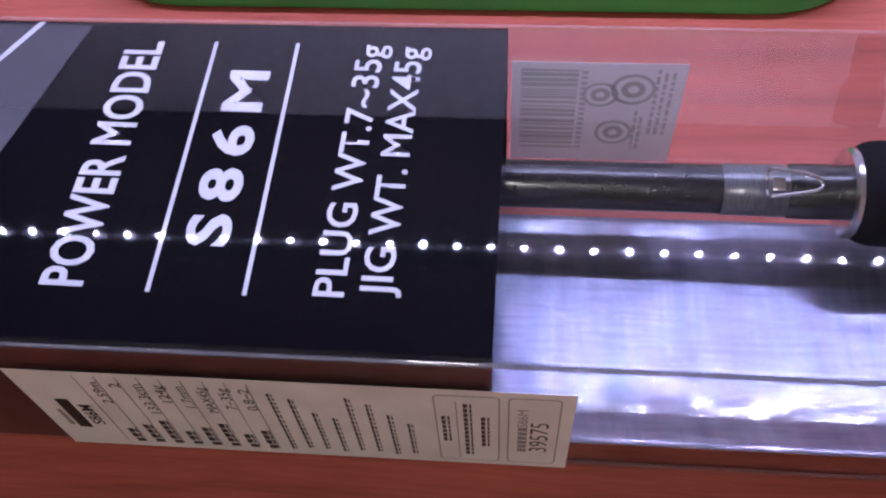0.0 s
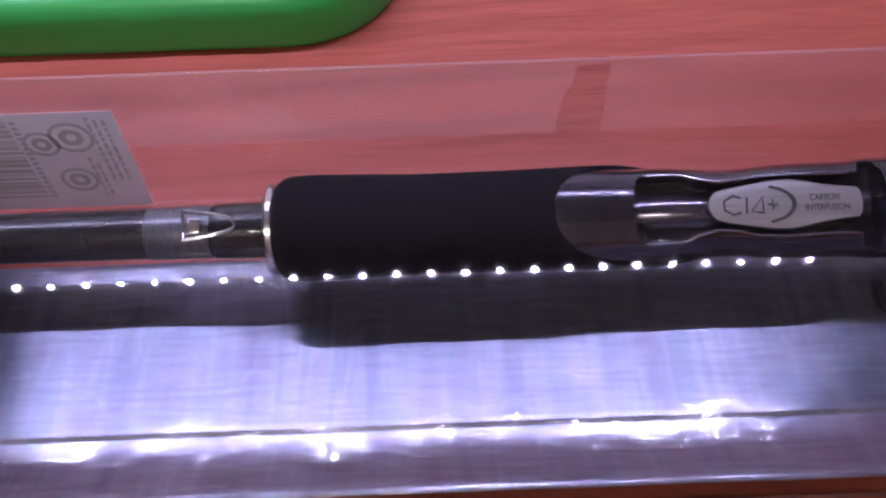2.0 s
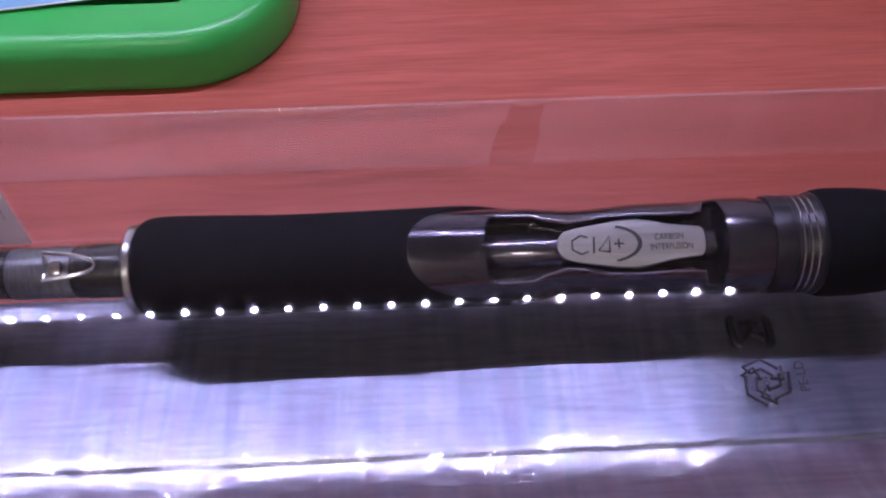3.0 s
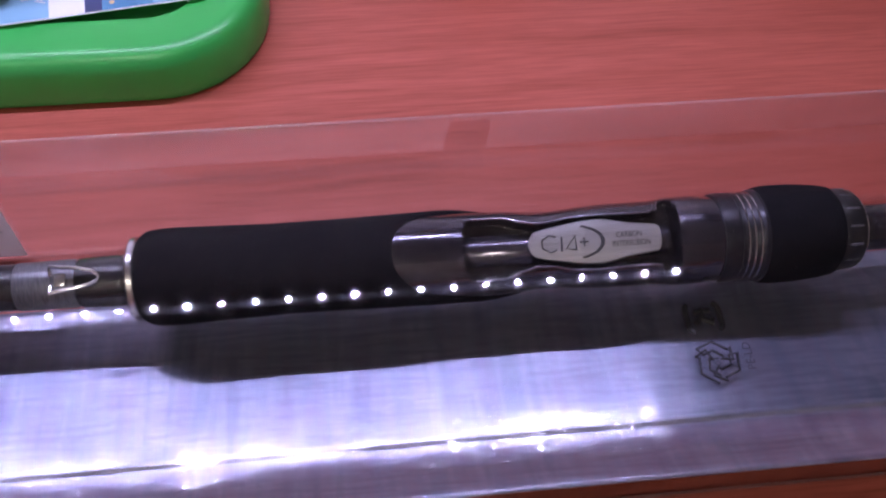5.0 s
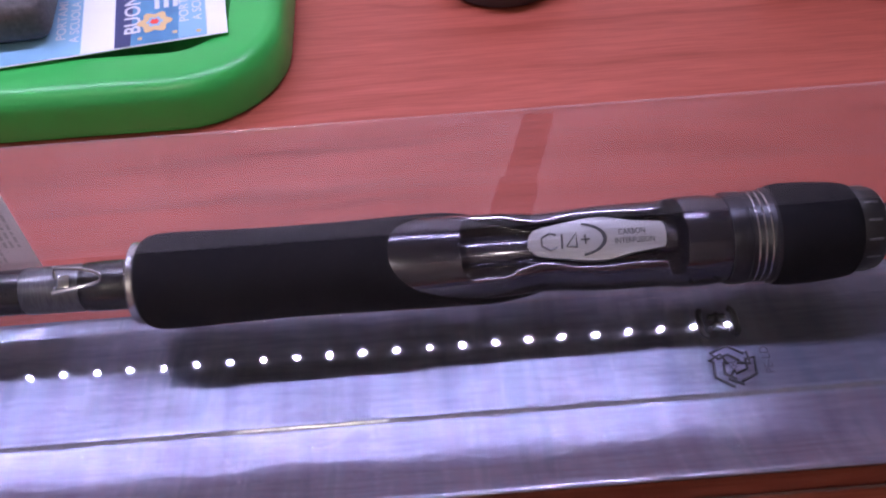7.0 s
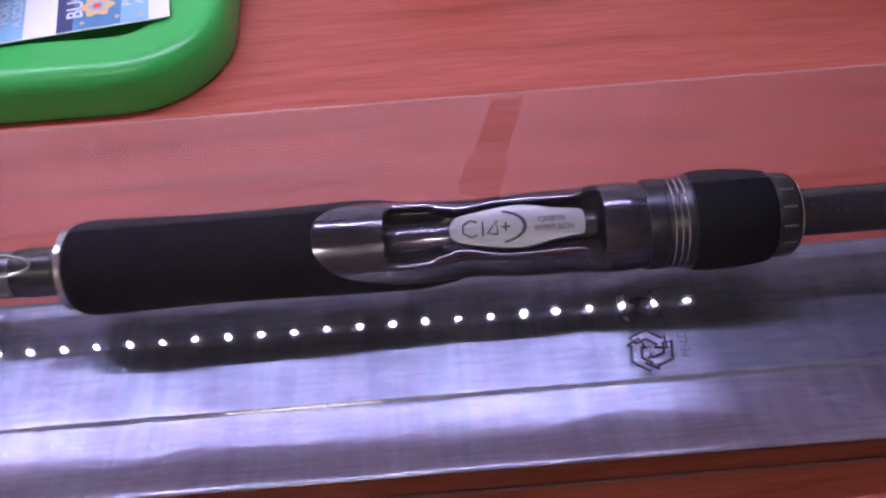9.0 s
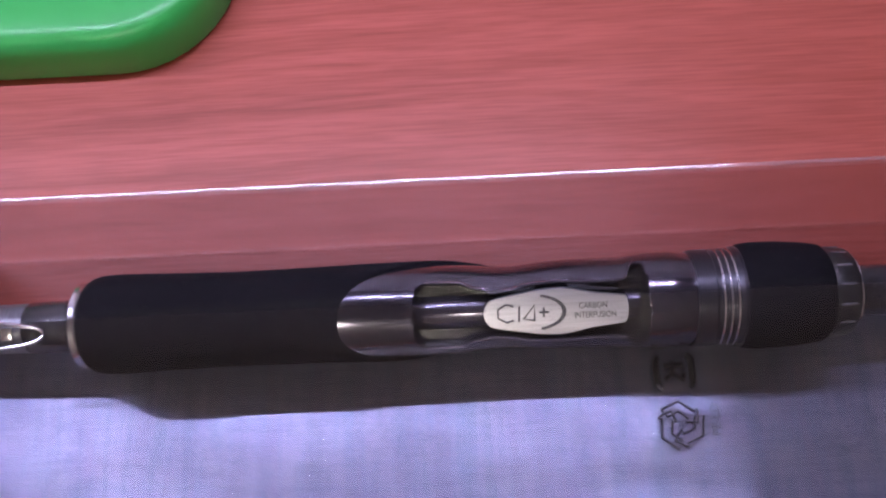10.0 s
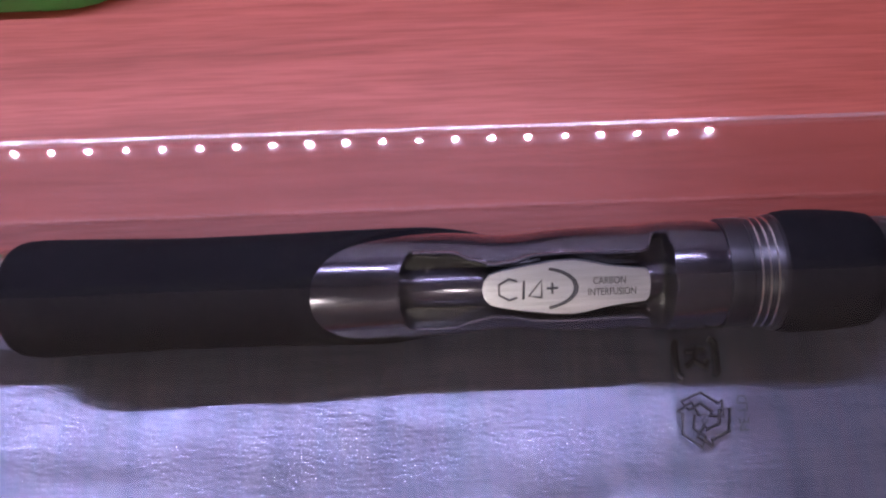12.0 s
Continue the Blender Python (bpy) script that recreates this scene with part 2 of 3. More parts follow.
def tube(points, radius, seg=8, closed=False):
    """A round wire through the points."""
    bm = bmesh.new()
    pts = [Vector(p) for p in points]
    rings = []
    n = len(pts)
    for i, p in enumerate(pts):
        a = pts[(i - 1) % n] if closed or i else p
        b = pts[(i + 1) % n] if closed or i < n - 1 else p
        d = (b - a).normalized()
        u = d.orthogonal().normalized() if not rings else (last - d * last.dot(d)).normalized()
        last = u
        v = d.cross(u)
        rings.append([bm.verts.new(p + radius * (u * math.cos(2 * math.pi * k / seg) + v * math.sin(2 * math.pi * k / seg))) for k in range(seg)])
    pairs = list(zip(rings, rings[1:])) + ([(rings[-1], rings[0])] if closed else [])
    for a, b in pairs:
        for k in range(seg):
            bm.faces.new((a[k], a[(k + 1) % seg], b[(k + 1) % seg], b[k]))
    if not closed:
        bm.faces.new(rings[0])
        bm.faces.new(rings[-1])
    return bm


def ring_flat(r0, r1, z, h=0.00008, seg=40, a0=0, a1=360, sx=1.0):
    bm = bmesh.new()
    rows = []
    full = a1 - a0 >= 360
    for i in range(seg + (0 if full else 1)):
        a = radians(a0 + (a1 - a0) * i / seg)
        rows.append([bm.verts.new((sx * r * math.cos(a), r * math.sin(a), z)) for r in (r0, r1)])
    for i in range(len(rows) - (0 if full else 1)):
        a, b = rows[i], rows[(i + 1) % len(rows)]
        bm.faces.new((a[0], a[1], b[1], b[0]))
    ext = bmesh.ops.extrude_face_region(bm, geom=bm.faces[:])
    bmesh.ops.translate(bm, vec=(0, 0, h), verts=[g for g in ext["geom"] if isinstance(g, bmesh.types.BMVert)])
    return bm


def writing(text, height, length, material, parent, at, thick=0.00004, bold=0.0, name="lettering", gap=1.0):
    """Raised lettering of that cap height, stretched to the length, starting at the pose `at`."""
    cu = bpy.data.curves.new(name, "FONT")
    cu.body, cu.size, cu.extrude, cu.offset, cu.space_character = text, 1.0, 0.0, bold, gap
    cu.resolution_u = 3
    tmp = new("tmp_text", cu)
    bpy.context.view_layer.update()
    me = bpy.data.meshes.new_from_object(tmp.evaluated_get(bpy.context.evaluated_depsgraph_get()))
    bpy.data.objects.remove(tmp)
    bpy.data.curves.remove(cu)
    co = np.array([v.co[:] for v in me.vertices])
    lo, hi = co.min(0), co.max(0)
    sx, sy = length / (hi[0] - lo[0]), height / 0.70
    for v in me.vertices:
        v.co = ((v.co.x - lo[0]) * sx, v.co.y * sy, thick)
    me.materials.clear()
    me.materials.append(material)
    ob = new(name, me)
    ob.parent = parent
    ob.matrix_basis = at
    return ob


def bar_print(parent, material, x0, x1, y0, y1, at, name="print_bar", h=0.00005):
    ob = part(name, polygon([(x0, y0), (x1, y0), (x1, y1), (x0, y1)], 0, h), material, parent, smooth=False)
    ob.matrix_basis = at
    return ob


def smooth(a, b, x):
    f = min(1, max(0, (x - a) / (b - a)))
    return f * f * (3 - 2 * f)


# ---- structure: room and table ----
def structure(name, bm, material, label):
    return tagged(mesh_object(name, bm, material, smooth=False), label, name.split("_")[0], kind="structure")


structure("floor", slab(-1.7, 1.7, -1.7, 0.5, -0.80, -0.76), FLOORM, "plain beige tiled floor under the desk")
structure("ceiling", slab(-1.7, 1.7, -1.7, 0.5, 1.70, 1.74), WALLM, "plain white painted ceiling over the desk")
structure("wall_north", slab(-1.6, 1.6, 0.42, 0.48, -0.76, 1.70), WALLM, "plain off-white painted wall behind the desk")
structure("wall_south", slab(-1.6, 1.6, -1.66, -1.60, -0.76, 1.70), WALLM, "plain off-white painted wall facing the desk")
structure("wall_east", slab(1.60, 1.66, -1.66, 0.48, -0.76, 1.70), WALLM, "plain off-white painted side wall")
structure("wall_west", slab(-1.66, -1.60, -1.66, 0.48, -0.76, 1.70), WALLM, "plain off-white painted side wall")


def build_desk():
    d = thing("desk", "reddish cherry wood laminate desk with fine grain", "desk", pose(0, 0, -0.76))
    top = part("desktop", slab(-0.9, 0.9, -0.32, 0.415, 0.732, 0.76, 0.002), WOOD, d)
    for x in (-0.85, 0.85):
        part("side_panel", slab(x - 0.012, x + 0.012, -0.28, 0.41, 0.0, 0.732), WOOD, d)
    return d


build_desk()


# ---- lamps ----
def build_ceiling_lamp():
    e = thing("ceiling_lamp", "round ceiling lamp with a warm glow", "lamp", pose(-0.25, -1.36, 1.70))
    bm = bmesh.new()
    bmesh.ops.create_cone(bm, cap_ends=True, segments=40, radius1=0.17, radius2=0.19, depth=0.05, matrix=Matrix.Translation((0, 0, -0.026)))
    part("diffuser", bm, CEILM, e)
    part("rim", ring_flat(0.19, 0.21, -0.03, 0.029), STEEL, e)
    return e


def build_led_lamp():
    e = thing("led_lamp", "slim dark bar lamp with cool white light points", "lamp", pose(0, 0.1210, 0.290))
    n, step, x1 = 34, 0.0169, 0.2185
    tilt = pose(0, 0, 0, 46, 0, 0)
    part("bar", slab(x1 - (n - 1) * step - 0.01, x1 + 0.006, -0.007, 0.007, 0.0012, 0.010, 0.0015), ALU, e).matrix_basis = tilt
    first = None
    for i in range(n):
        x = x1 - i * step
        if first is None:
            first = part("light_point", slab(-0.0012, 0.0012, -0.0005, 0.0005, -0.0004, 0.0010, 0.0003, 1), LEDM, e, "bright cool white light point", False)
            first.matrix_basis = Matrix.Translation((x, 0, 0)) @ tilt
        else:
            o = new("light_point", first.data)
            o.parent, o.matrix_basis = e, Matrix.Translation((x, 0, 0)) @ tilt
            tagged(o, label="bright cool white light point")
    swing = Matrix.Translation((0.121, 0.120, 0.040)) @ Matrix.Rotation(radians(71.5), 4, "Z")
    part("hinge_block", slab(0.0, 0.0280, -0.0125, 0.0125, -0.005, 0.005, 0.001), ALU, e).matrix_basis = swing
    part("arm", slab(0.0290, 0.180, -0.0100, 0.0100, -0.003, 0.003, 0.001), ALU, e).matrix_basis = swing
    return e


def build_dark_board():
    # Out of view; added so the box top mirrors dark beyond the pale wall.
    e = thing("unseen_dark_board", "unseen dark wooden board added above the desk to darken reflections", "shelf", pose(0, 0.42, 0.54))
    part("board", slab(-0.9, 0.9, -0.30, -0.002, 0.0, 0.03, 0.002), DARKWOOD, e)
    for x in (-0.6, 0.6):
        part("bracket", slab(x - 0.012, x + 0.012, -0.22, -0.002, -0.10, -0.001, 0.002), ALU, e)
    return e


build_ceiling_lamp()
build_led_lamp()
build_dark_board()


# ---- the clear box ----
X0, X1 = -0.42, 0.52


def build_box():
    e = thing("display_box", "long clear plastic rod box lying on the desk", "box", pose(0, 0, 0))
    bm = bmesh.new()
    outer = round_rect(YF, YB, 0.0002, H, 0.0022, 12)
    inner = round_rect(YF + 0.0006, YB - 0.0006, 0.0008, H - 0.0006, 0.0016, 12)
    n = len(outer)
    cols = []
    for x in (X0, X1):
        cols.append(([bm.verts.new((x, y, z)) for y, z in outer], [bm.verts.new((x, y, z)) for y, z in inner]))
    (ao, ai), (bo, bi) = cols
    for i in range(n):
        j = (i + 1) % n
        bm.faces.new((ao[i], ao[j], bo[j], bo[i]))
        bm.faces.new((ai[i], ai[j], bi[j], bi[i]))
        bm.faces.new((ao[i], ao[j], ai[j], ai[i]))
        bm.faces.new((bo[i], bo[j], bi[j], bi[i]))
    shell = part("shell", bm, CLEAR, e, smooth=False)
    shell.data.materials.append(CLEARBASE)
    shell.data.materials.append(CLEARSIDE)
    for p in shell.data.polygons:
        if p.center.z < 0.0012 and abs(p.normal.z) > 0.9:
            p.material_index = 1
        elif abs(p.normal.y) > 0.9 and p.center.y < 0:
            p.material_index = 2
    # thin milky strips whiten three of the long fold edges
    for y, z in ((YF + 0.0008, H), (YB - 0.0008, H), (YF + 0.0012, 0.0014)):
        part("fold_edge", slab(X0, X1, y - 0.0004, y + 0.0004, z - 0.00045, z + 0.00012, 0.0002, 1), FOLD, e, "whitish milky fold line")
    part("end_cap", slab(X1 + 0.0001, X1 + 0.004, YF, YB, 0.0002, H, 0.001), BLACKPLASTIC, e)
    part("end_cap", slab(X0 - 0.004, X0 - 0.0001, YF, YB, 0.0002, H, 0.001), BLACKPLASTIC, e)
    return e


def build_sleeve():
    """Printed card lining one end of the box, with its lettering and labels."""
    e = thing("printed_card_sleeve", "glossy black printed card sleeve with white lettering inside the clear box", "packaging", pose(0, 0, 0))
    xs = -0.0761
    g = 0.0009
    t = 0.0005
    zt = H - g
    yf, yb = YF + g, YB - g
    part("top_panel", slab(X0 + 0.001, xs, yf, yb, zt - t, zt), CARD, e, smooth=False)
    part("front_panel", slab(X0 + 0.001, xs, yf, yf + t, 0.0012, zt - t - 0.0001), MAROON, e, "dark maroon front panel", smooth=False)
    part("back_panel", slab(X0 + 0.001, xs, yb - t, yb, 0.0012, zt - t - 0.0001), CARD, e, smooth=False)
    up = zt + 0.0001

    def along(x, y):
        return pose(x, y, up, 0, 0, 89.2)

    writing("POWER MODEL", 0.0083, 0.0630, INKWHITE, e, along(-0.1531, -0.0462), bold=0.02)
    writing("S86M", 0.0082, 0.0450, INKWHITE, e, along(-0.1276, -0.0364), bold=0.03, gap=1.35)
    writing("PLUG WT.7~35g", 0.0058, 0.0632, INKWHITE, e, along(-0.1037, -0.0463), bold=0.012)
    writing("JIG WT. MAX45g", 0.0058, 0.0624, INKWHITE, e, along(-0.0951, -0.0460), bold=0.012)
    for x in (-0.1403, -0.1220):
        bar_print(e, INKWHITE, x - 0.00042, x + 0.00042, -0.0467, 0.0170, pose(0, 0, up), "rule")
    grey = part("grey_field", polygon([(X0 + 0.002, YF + 0.002), (-0.190, YF + 0.002), (-0.1700, 0.0215), (X0 + 0.002, 0.0215)], 0, 0.00004), CARDGREY, e, "charcoal grey printed field", False)
    grey.location.z = up
    stripe = part("stripe", polygon([(-0.2256, -0.0560), (-0.2240, -0.0560), (-0.1811, 0.0222), (-0.1827, 0.0222)], 0.00006, 0.0001), INKWHITE, e, smooth=False)
    stripe.location.z = up

    # label on the front wall: rows read upwards
    yl = YF - 0.00015
    lab = part("spec_label", slab(0, 0.1072, 0, 0.0374, 0, 0.0001), LABEL, e, "off-white specification label with black print", False)
    lab.matrix_basis = Matrix.Translation((-0.1680, yl, 0.0012)) @ pose(0, 0, 0, 90, 0, 0)
    fr = Matrix.Translation((0, yl - 0.00015, 0)) @ pose(0, 0, 0, 90, 0, 0)

    def row(x, z):
        return Matrix.Translation((x, yl - 0.00016, z)) @ pose(0, 0, 0, 90, 0, 0) @ pose(0, 0, 0, 0, 0, 90)

    bar_print(e, INKGREY, -0.1646, -0.1637, 0.012, 0.020, fr)
    bar_print(e, INK, -0.1629, -0.1602, 0.011, 0.0255, fr)
    writing("S86M", 0.0026, 0.0100, INK, e, row(-0.1566, 0.013), name="spec_text", bold=0.01)
    rows = ("2.59m", "2", "133.3cm", "124g", "1.7mm", "MAX45g", "7~35g", "0.8~2")
    rng = random.Random(4)
    for i, text in enumerate(rows):
        x = -0.1508 + i * 0.00416
        bar_print(e, INKGREY, x - 0.0040, x - 0.00385, 0.0045, 0.0372, fr, "rule")
        bar_print(e, INK, x - 0.0018, x, 0.0042, 0.0058, fr)
        for k in range(2 + i % 3):
            z = 0.0066 + k * 0.0026
            bar_print(e, INK, x - 0.0020, x - 0.0008, z, z + 0.0020, fr)
            bar_print(e, INK, x - 0.0005, x - 0.0001, z, z + 0.0020, fr)
        wide = 0.0020 * len(text)
        writing(text, 0.0021, wide, INK, e, row(x, 0.0345 - wide), name="spec_text")
    bar_print(e, INKGREY, -0.1216, -0.1214, 0.0040, 0.0367, fr, "rule")
    for i in range(8):
        x = -0.1178 + i * 0.0037
        z = 0.0055 if i % 3 else 0.0045
        while z < 0.033 - (i % 4) * 0.004:
            w = rng.uniform(0.0012, 0.0022)
            bar_print(e, INK, x - 0.0008, x - 0.0003, z, z + w, fr)
            bar_print(e, INK, x, x + 0.0003, z + 0.0002, z + w * 0.8, fr)
            z += w + 0.0005
    for x0, x1 in ((-0.0870, -0.0746), (-0.0731, -0.0632)):
        o = part("label_frame", polygon(round_rect(x0, x1, 0.0034, 0.0364, 0.0012, 4), 0, 0.00003), INKGREY, e, smooth=False)
        o.matrix_basis = fr
        o = part("label_field", polygon(round_rect(x0 + 0.0003, x1 - 0.0003, 0.0037, 0.0361, 0.0010, 4), 0, 0.00006), LABEL, e, smooth=False)
        o.matrix_basis = fr
    fr2 = Matrix.Translation((0, -0.00008, 0)) @ fr
    for x, z0, z1 in ((-0.0846, 0.014, 0.026), (-0.0803, 0.007, 0.032), (-0.0770, 0.012, 0.026)):
        z = z0
        while z < z1:
            bar_print(e, INK, x - 0.0012, x - 0.0004, z, z + 0.0017, fr2)
            bar_print(e, INK, x, x + 0.0004, z, z + 0.0017, fr2)
            z += 0.0022
    bar_print(e, INKGREY, -0.0829, -0.0827, 0.005, 0.034, fr2, "rule")
    writing("39575", 0.0036, 0.0150, INK, e, Matrix.Translation((0, -0.0001, 0)) @ row(-0.0652, 0.0105), name="code_text")
    z = 0.010
    while z < 0.022:
        bar_print(e, INKGREY, -0.0711, -0.0693, z, z + 0.0016, fr2)
        z += 0.0022
    writing("S86M", 0.0020, 0.0085, INKGREY, e, Matrix.Translation((0, -0.0001, 0)) @ row(-0.0693, 0.0230), name="code_text")
    return e


def build_sticker():
    """Bar-code sticker on the back wall of the box."""
    e = thing("barcode_sticker", "grey-white barcode sticker on the clear back wall of the box", "sticker", pose(0, YB - 0.0009, 0))
    at = pose(0, 0, 0, 90, 0, 0)
    o = part("paper", polygon([(-0.0752, 0.0012), (-0.0352, 0.0012), (-0.0352, 0.0365), (-0.0752, 0.0365)], 0, 0.00012), LABELGREY, e, smooth=False)
    o.matrix_basis = at
    at = Matrix.Translation((0, -0.00014, 0)) @ at
    rng = random.Random(9)
    z = 0.006
    while z < 0.034:
        h = rng.choice((0.0004, 0.0007, 0.0012))
        bar_print(e, INKPALE, -0.0730, -0.0598, z, z + h, at, "barcode_bar")
        z += h + rng.choice((0.0004, 0.0006, 0.001))
    z = 0.006
    while z < 0.034:
        bar_print(e, INKPALE, -0.0590, -0.0576, z, z + 0.0010, at)
        z += 0.0018
    for cx, cz, r in ((-0.0543, 0.026, 0.0042), (-0.0468, 0.028, 0.0052), (-0.0500, 0.0125, 0.0045)):
        s = part("seal", ring_flat(r * 0.82, r, 0), INKPALE, e)
        s.matrix_basis = at @ Matrix.Translation((cx, cz, 0))
        s = part("seal_core", ring_flat(r * 0.25, r * 0.55, 0, seg=12), INKPALE, e)
        s.matrix_basis = at @ Matrix.Translation((cx, cz, 0))
    for x in (-0.0415, -0.0398, -0.0380, -0.0452, -0.0438):
        z = 0.006 if x < -0.042 else 0.012
        top = 0.019 if x < -0.042 else 0.034
        while z < top:
            w = rng.uniform(0.001, 0.003)
            bar_print(e, INKPALE, x - 0.0004, x + 0.0004, z, z + w, at)
            z += w + 0.0008
    return e


build_box()
build_sleeve()
build_sticker()


# ---- white wrap, film and its marks ----
def flat_sheet(name, material, label, category, x0, x1, y0, y1, z, nx, ny, height, thick):
    """A sheet on the box floor whose height over z comes from height(x, y)."""
    bm = bmesh.new()
    rows = []
    for i in range(nx + 1):
        x = x0 + (x1 - x0) * i / nx
        rows.append([bm.verts.new((x, y, 1.0 + height(x, y))) for y in (y0 + (y1 - y0) * k / ny for k in range(ny + 1))])
    for a, b in zip(rows, rows[1:]):
        for k in range(ny):
            bm.faces.new((a[k], a[k + 1], b[k + 1], b[k]))
    ob = tagged(mesh_object(name, bm, material), label, category)
    ob.location.z = z - 1.0
    s = ob.modifiers.new("thickness", "SOLIDIFY")
    s.thickness = thick
    return ob


def front_rise(y):
    """The wrap climbs gently towards the front wall of the box."""
    return 0.070 * (0.004 - y)


def build_wrap():
    """Wrap on the box floor that lifts towards the front wall."""
    path = [(0.004 - 0.0624 * k / 40, front_rise(0.004 - 0.0624 * k / 40) + 0.0060 * smooth(28, 41, k) ** 2) for k in range(41)]
    bm = bmesh.new()
    rows = []
    for i in range(221):
        x = -0.115 + 0.515 * i / 220
        row = []
        for k, (y, z) in enumerate(path):
            row.append(bm.verts.new((x, y, z + 0.00022 * noise.noise(Vector((x * 55, k * 0.25, 0.3))))))
        rows.append(row)
    for a, b in zip(rows, rows[1:]):
        for k in range(len(path) - 1):
            bm.faces.new((a[k], a[k + 1], b[k + 1], b[k]))
    ob = tagged(mesh_object("ribbed_wrap", bm, SHEET), "silvery white ribbed wrap on the floor of the clear box", "wrap")
    ob.location.z = 0.0018
    s = ob.modifiers.new("thickness", "SOLIDIFY")
    s.thickness = 0.0003


def film_height(x, y):
    """Soft swells with thin winding creases."""
    q = Vector((x * 30, y * 42, 1.7)) + 0.5 * Vector((noise.noise(Vector((x * 90, y * 90, 5))), noise.noise(Vector((x * 90, y * 90, 9))), 0))
    crease = max(0.0, 1 - abs(noise.noise(q)) * 16) ** 2 * max(0.0, noise.noise(Vector((x * 25 + 3, y * 30, 4))) + 0.25)
    return front_rise(y) + 0.00012 * noise.noise(Vector((x * 25, y * 30, 2.2))) + 0.0017 * crease


build_wrap()
flat_sheet("crinkled_film", FILM, "crinkled clear plastic bag film over the silvery wrap", "plastic bag", -0.110, 0.24, YF + 0.003, -0.002, 0.0034, 560, 96, film_height, 0.00006)


def build_print():
    e = thing("recycling_print", "black recycling marks printed on the plastic bag", "print", pose(0, -0.002, 0.0068))
    rr = round_rect(-0.0044, 0.0044, -0.0042, 0.0042, 0.0018, 5)
    n = len(rr)
    for lo, hi in ((2, n // 2 - 1), (n // 2 + 2, n - 1)):
        o = part("badge_bracket", tube([(x, y, 0) for x, y in rr[lo:hi]], 0.0008, 6), INK, e)
        o.location = (0.1412, -0.0132, 0)
    for pts in ([(-0.0022, 0.0016), (0.0020, 0.0018)], [(0.0, 0.0026), (-0.0004, -0.0002), (-0.0022, -0.0018)], [(-0.0004, -0.0004), (0.0022, -0.0020), (0.0024, -0.0004)]):
        o = part("badge_stroke", tube([(x, y, 0) for x, y in pts], 0.0007, 6), INK, e)
        o.location = (0.1412, -0.0132, 0)
    for k in range(3):
        turn = pose(0.1416, -0.0260, 0, 0, 0, 120 * k + 20)
        pts = [(-0.0030, 0.0052), (0.0018, 0.0054), (0.0042, 0.0018), (0.0052, 0.0022), (0.0040, -0.0012), (0.0012, 0.0002), (0.0022, 0.0006), (0.0006, 0.0032), (-0.0022, 0.0030)]
        o = part("arrow", tube([(x, y, 0) for x, y in pts], 0.00036, 5, True), INK, e)
        o.matrix_basis = turn
    writing("04", 0.0016, 0.0022, INK, e, pose(0.1424, -0.0270, 0, 0, 0, 90), name="mark_text")
    writing("PE-LD", 0.0022, 0.0075, INK, e, pose(0.1510, -0.0288, 0, 0, 0, 90), name="mark_text")
    return e


build_print()


# ---- the rod ----
def eva_end(a):
    return 0.0625 + 0.0455 * ((1 - math.cos(a)) / 2) ** 1.25


def eva_radius(x):
    pts = ((0.0012, 0.0096), (0.0018, 0.0104), (0.0030, 0.0112), (0.0050, 0.0117), (0.0085, 0.0119), (0.02, 0.0116), (0.034, 0.0112), (0.05, 0.0113), (0.07, 0.0117), (0.09, 0.0118), (0.12, 0.0116))
    for (xa, ra), (xb, rb) in zip(pts, pts[1:]):
        if x <= xb:
            f = (x - xa) / (xb - xa)
            return ra + (rb - ra) * f
    return pts[-1][1]


def slot_half(x):
    """Half the width of the seat's opening at x."""
    pts = ((0.0785, 0.0), (0.0795, 0.0056), (0.0812, 0.0072), (0.089, 0.0071), (0.0935, 0.0056), (0.097, 0.0048), (0.100, 0.0051), (0.106, 0.0062), (0.112, 0.0064), (0.122, 0.0061), (0.127, 0.0062), (0.1290, 0.0092), (0.1316, 0.0094), (0.1324, 0.0))
    if x <= pts[0][0] or x >= pts[-1][0]:
        return 0.0
    for (xa, ra), (xb, rb) in zip(pts, pts[1:]):
        if x <= xb:
            return ra + (rb - ra) * smooth(xa, xb, x)
    return 0.0


def build_grip(parent):
    seg = 96
    bm = bmesh.new()
    rows = []
    fs = [0, 0.006, 0.014, 0.026, 0.045, 0.07, 0.11, 0.18, 0.3, 0.42, 0.55, 0.68, 0.8, 0.9, 0.965, 0.99, 1.0]
    for f in fs:
        r = []
        for i in range(seg):
            a = 2 * math.pi * i / seg
            x = 0.0012 + f * (eva_end(a) - 0.0012)
            q = eva_radius(x) - (0.0004 if f == 0.99 else 0.0014 if f == 1.0 else 0)
            r.append(bm.verts.new((x, q * math.sin(a), q * math.cos(a))))
        rows.append(r)
    for a, b in zip(rows, rows[1:]):
        for i in range(seg):
            bm.faces.new((a[i], a[(i + 1) % seg], b[(i + 1) % seg], b[i]))
    bm.faces.new(rows[0])
    return part("foregrip", bm, EVA, parent, "matt black foam foregrip")


